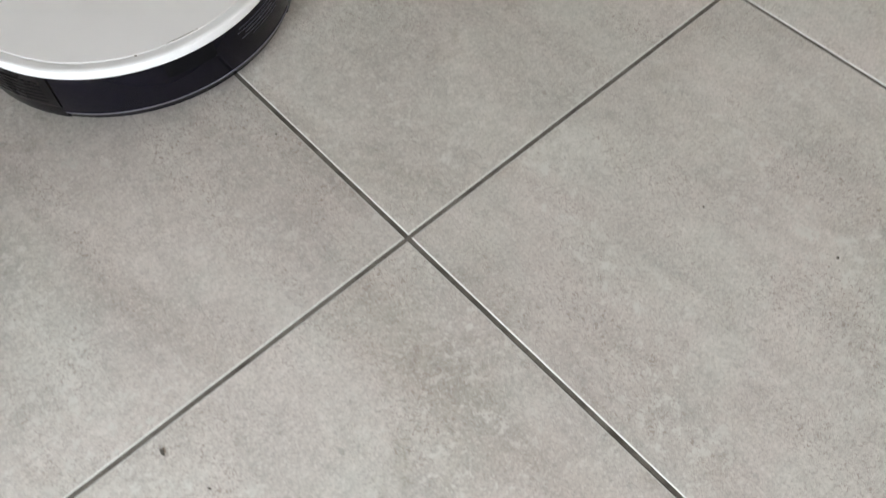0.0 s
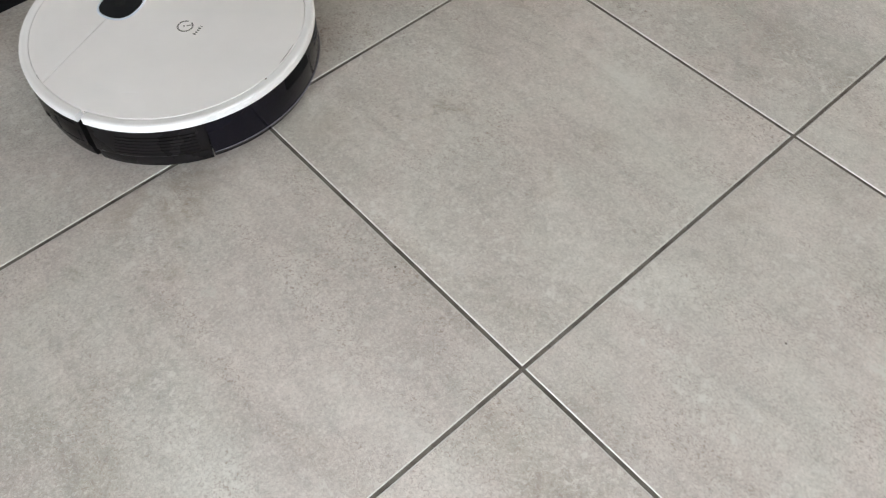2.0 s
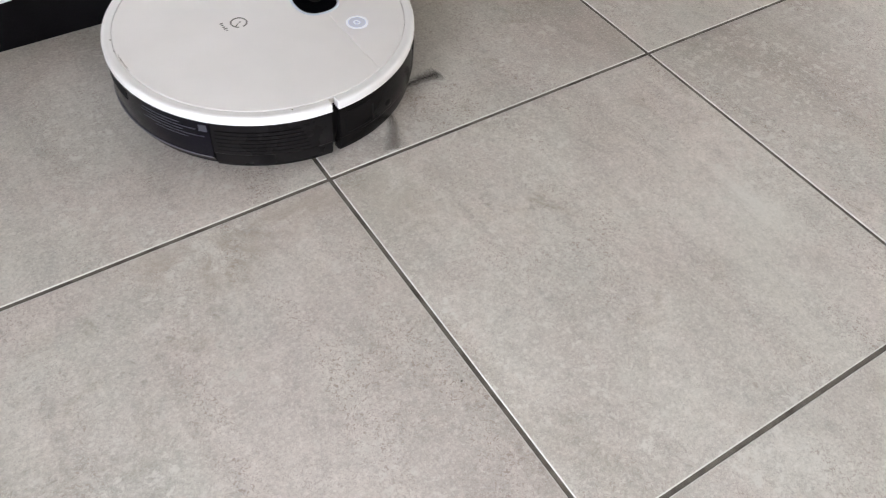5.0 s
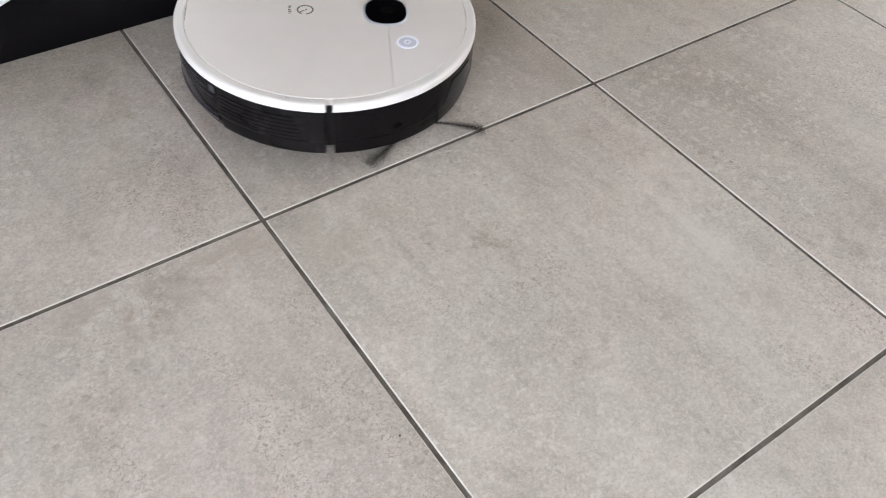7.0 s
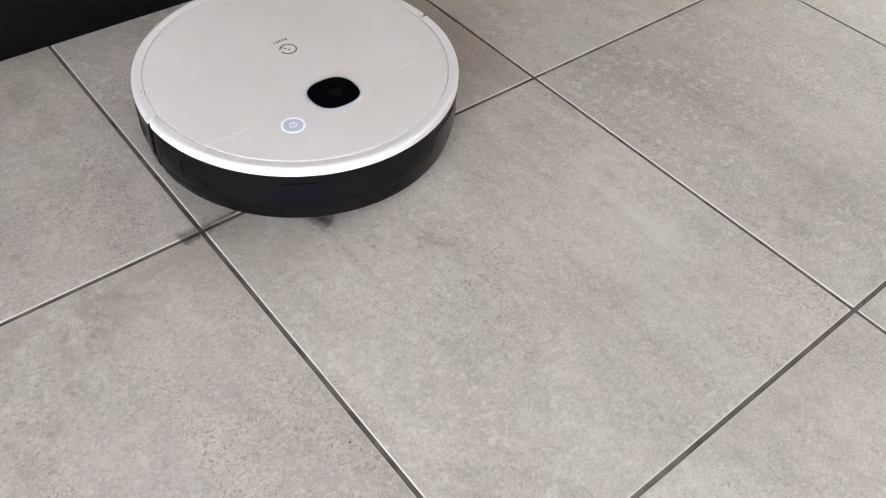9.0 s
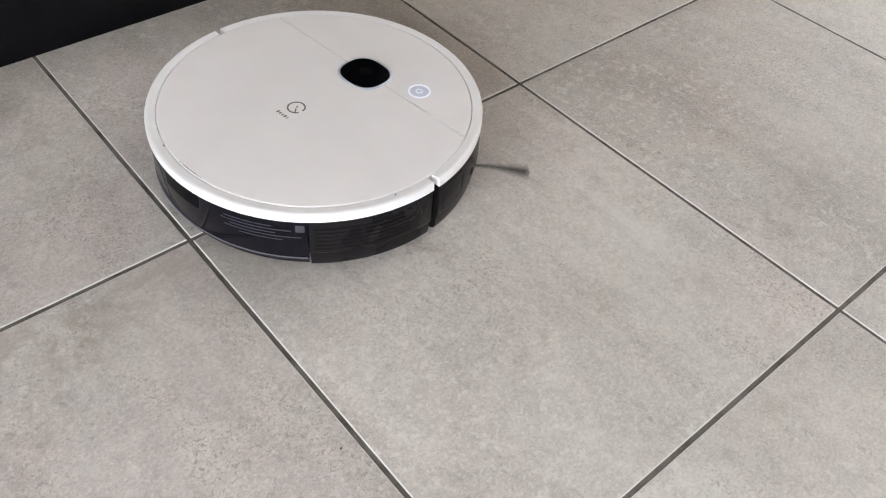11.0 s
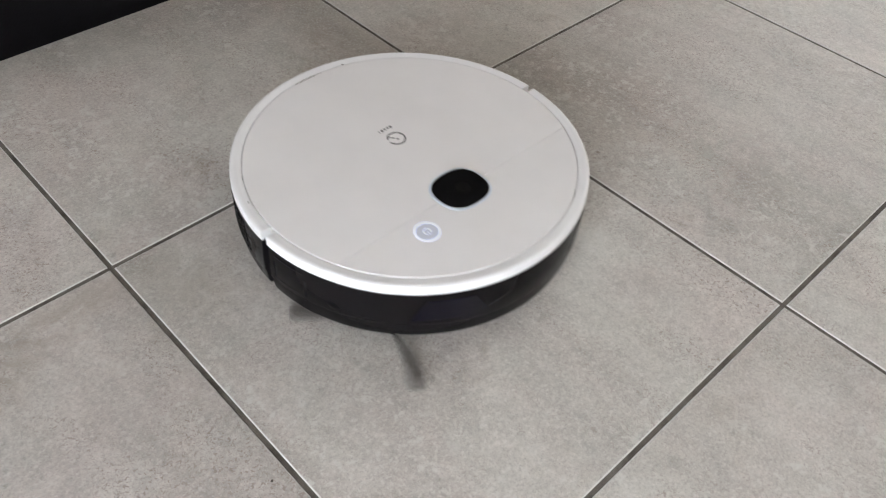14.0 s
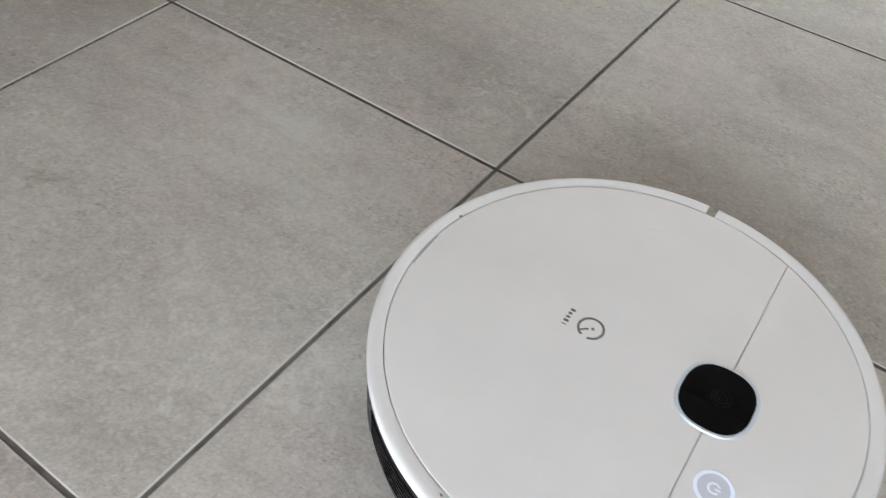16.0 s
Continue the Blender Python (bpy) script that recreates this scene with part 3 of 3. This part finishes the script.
# ---- what moves ----
# seconds, x, y, heading in degrees
DRIVE = [
    (0.00, -0.0188, 0.4209, 81.6),
    (0.50, -0.0187, 0.4763, 87.1),
    (1.00, -0.0250, 0.5695, 103.6),
    (1.50, -0.0412, 0.6043, 124.1),
    (2.00, -0.0205, 0.5800, 114.5),
    (2.50, -0.0189, 0.6026, 89.8),
    (3.00, -0.0210, 0.6494, 93.3),
    (3.50, -0.0129, 0.6460, 66.2),
    (4.00, -0.0117, 0.6446, 30.1),
    (4.20, -0.0113, 0.6414, 16.8),
    (4.50, -0.0110, 0.6435, 3.0),
    (4.75, -0.0070, 0.6445, 1.0),
    (5.90, 0.1530, 0.6475, 0.9),
    (6.30, 0.1720, 0.6457, -0.3),
    (6.50, 0.1870, 0.6457, -0.6),
    (7.00, 0.1853, 0.6410, -29.4),
    (7.50, 0.1821, 0.6418, -64.9),
    (8.00, 0.1804, 0.6436, -92.0),
    (8.50, 0.1774, 0.5947, -93.6),
    (9.00, 0.1752, 0.5441, -90.4),
    (9.20, 0.1747, 0.5301, -89.0),
    (9.50, 0.1770, 0.4905, -88.0),
    (10.00, 0.1760, 0.4825, -55.0),
    (10.70, 0.1740, 0.4815, 2.0),
    (11.00, 0.1740, 0.4815, 6.4),
    (11.30, 0.1844, 0.4801, 7.0),
    (11.50, 0.2046, 0.4835, 6.8),
    (12.00, 0.2745, 0.4927, 6.6),
    (12.50, 0.2778, 0.4885, -26.6),
    (13.00, 0.2730, 0.4853, -64.7),
    (13.50, 0.2703, 0.4618, -92.2),
    (14.00, 0.2652, 0.3279, -90.2),
    (14.50, 0.2666, 0.1978, -87.2),
    (15.00, 0.2689, 0.0550, -87.8),
    (15.50, 0.2721, -0.0812, -87.7),
    (16.00, 0.2765, -0.2095, -87.6),
]
# seconds, angle of one arm of the side brush on the robot, in degrees (the arms are 120 apart)
SPIN = [(3.5, -101), (4.0, -72), (4.2, -42), (6.3, -10), (6.5, -79), (7.0, -4), (7.5, -90), (8.0, -88), (8.5, -43), (9.0, -82), (9.2, -52), (11.3, -44), (11.5, 3), (12.0, -82), (12.5, -31), (13.0, -81), (13.5, -49), (14.0, -14), (14.5, -71)]


def brush_angle(t):
    """The brush's angle at t: it turns at about 800 degrees a second and meets the angles in SPIN."""
    known, last = [], None
    for s, a in SPIN:
        if last is not None:
            want = last[1] + 800 * (s - last[0])
            a += 120 * round((want - a) / 120)
        last = (s, a)
        known.append(last)
    if t <= known[0][0]:
        return known[0][1] + 800 * (t - known[0][0])
    for (s0, a0), (s1, a1) in zip(known, known[1:]):
        if t <= s1:
            return a0 + (a1 - a0) * (t - s0) / (s1 - s0)
    return known[-1][1] + 800 * (t - known[-1][0])


def motions():
    walk(ROBOT, [(t, pose(x, y, 0, 0, 0, a)) for t, x, y, a in DRIVE])
    walk(BRUSH, [(k / 30, pose(0.091, -0.115, 0, 0, 0, brush_angle(k / 30))) for k in range(0, 481)])


motions()
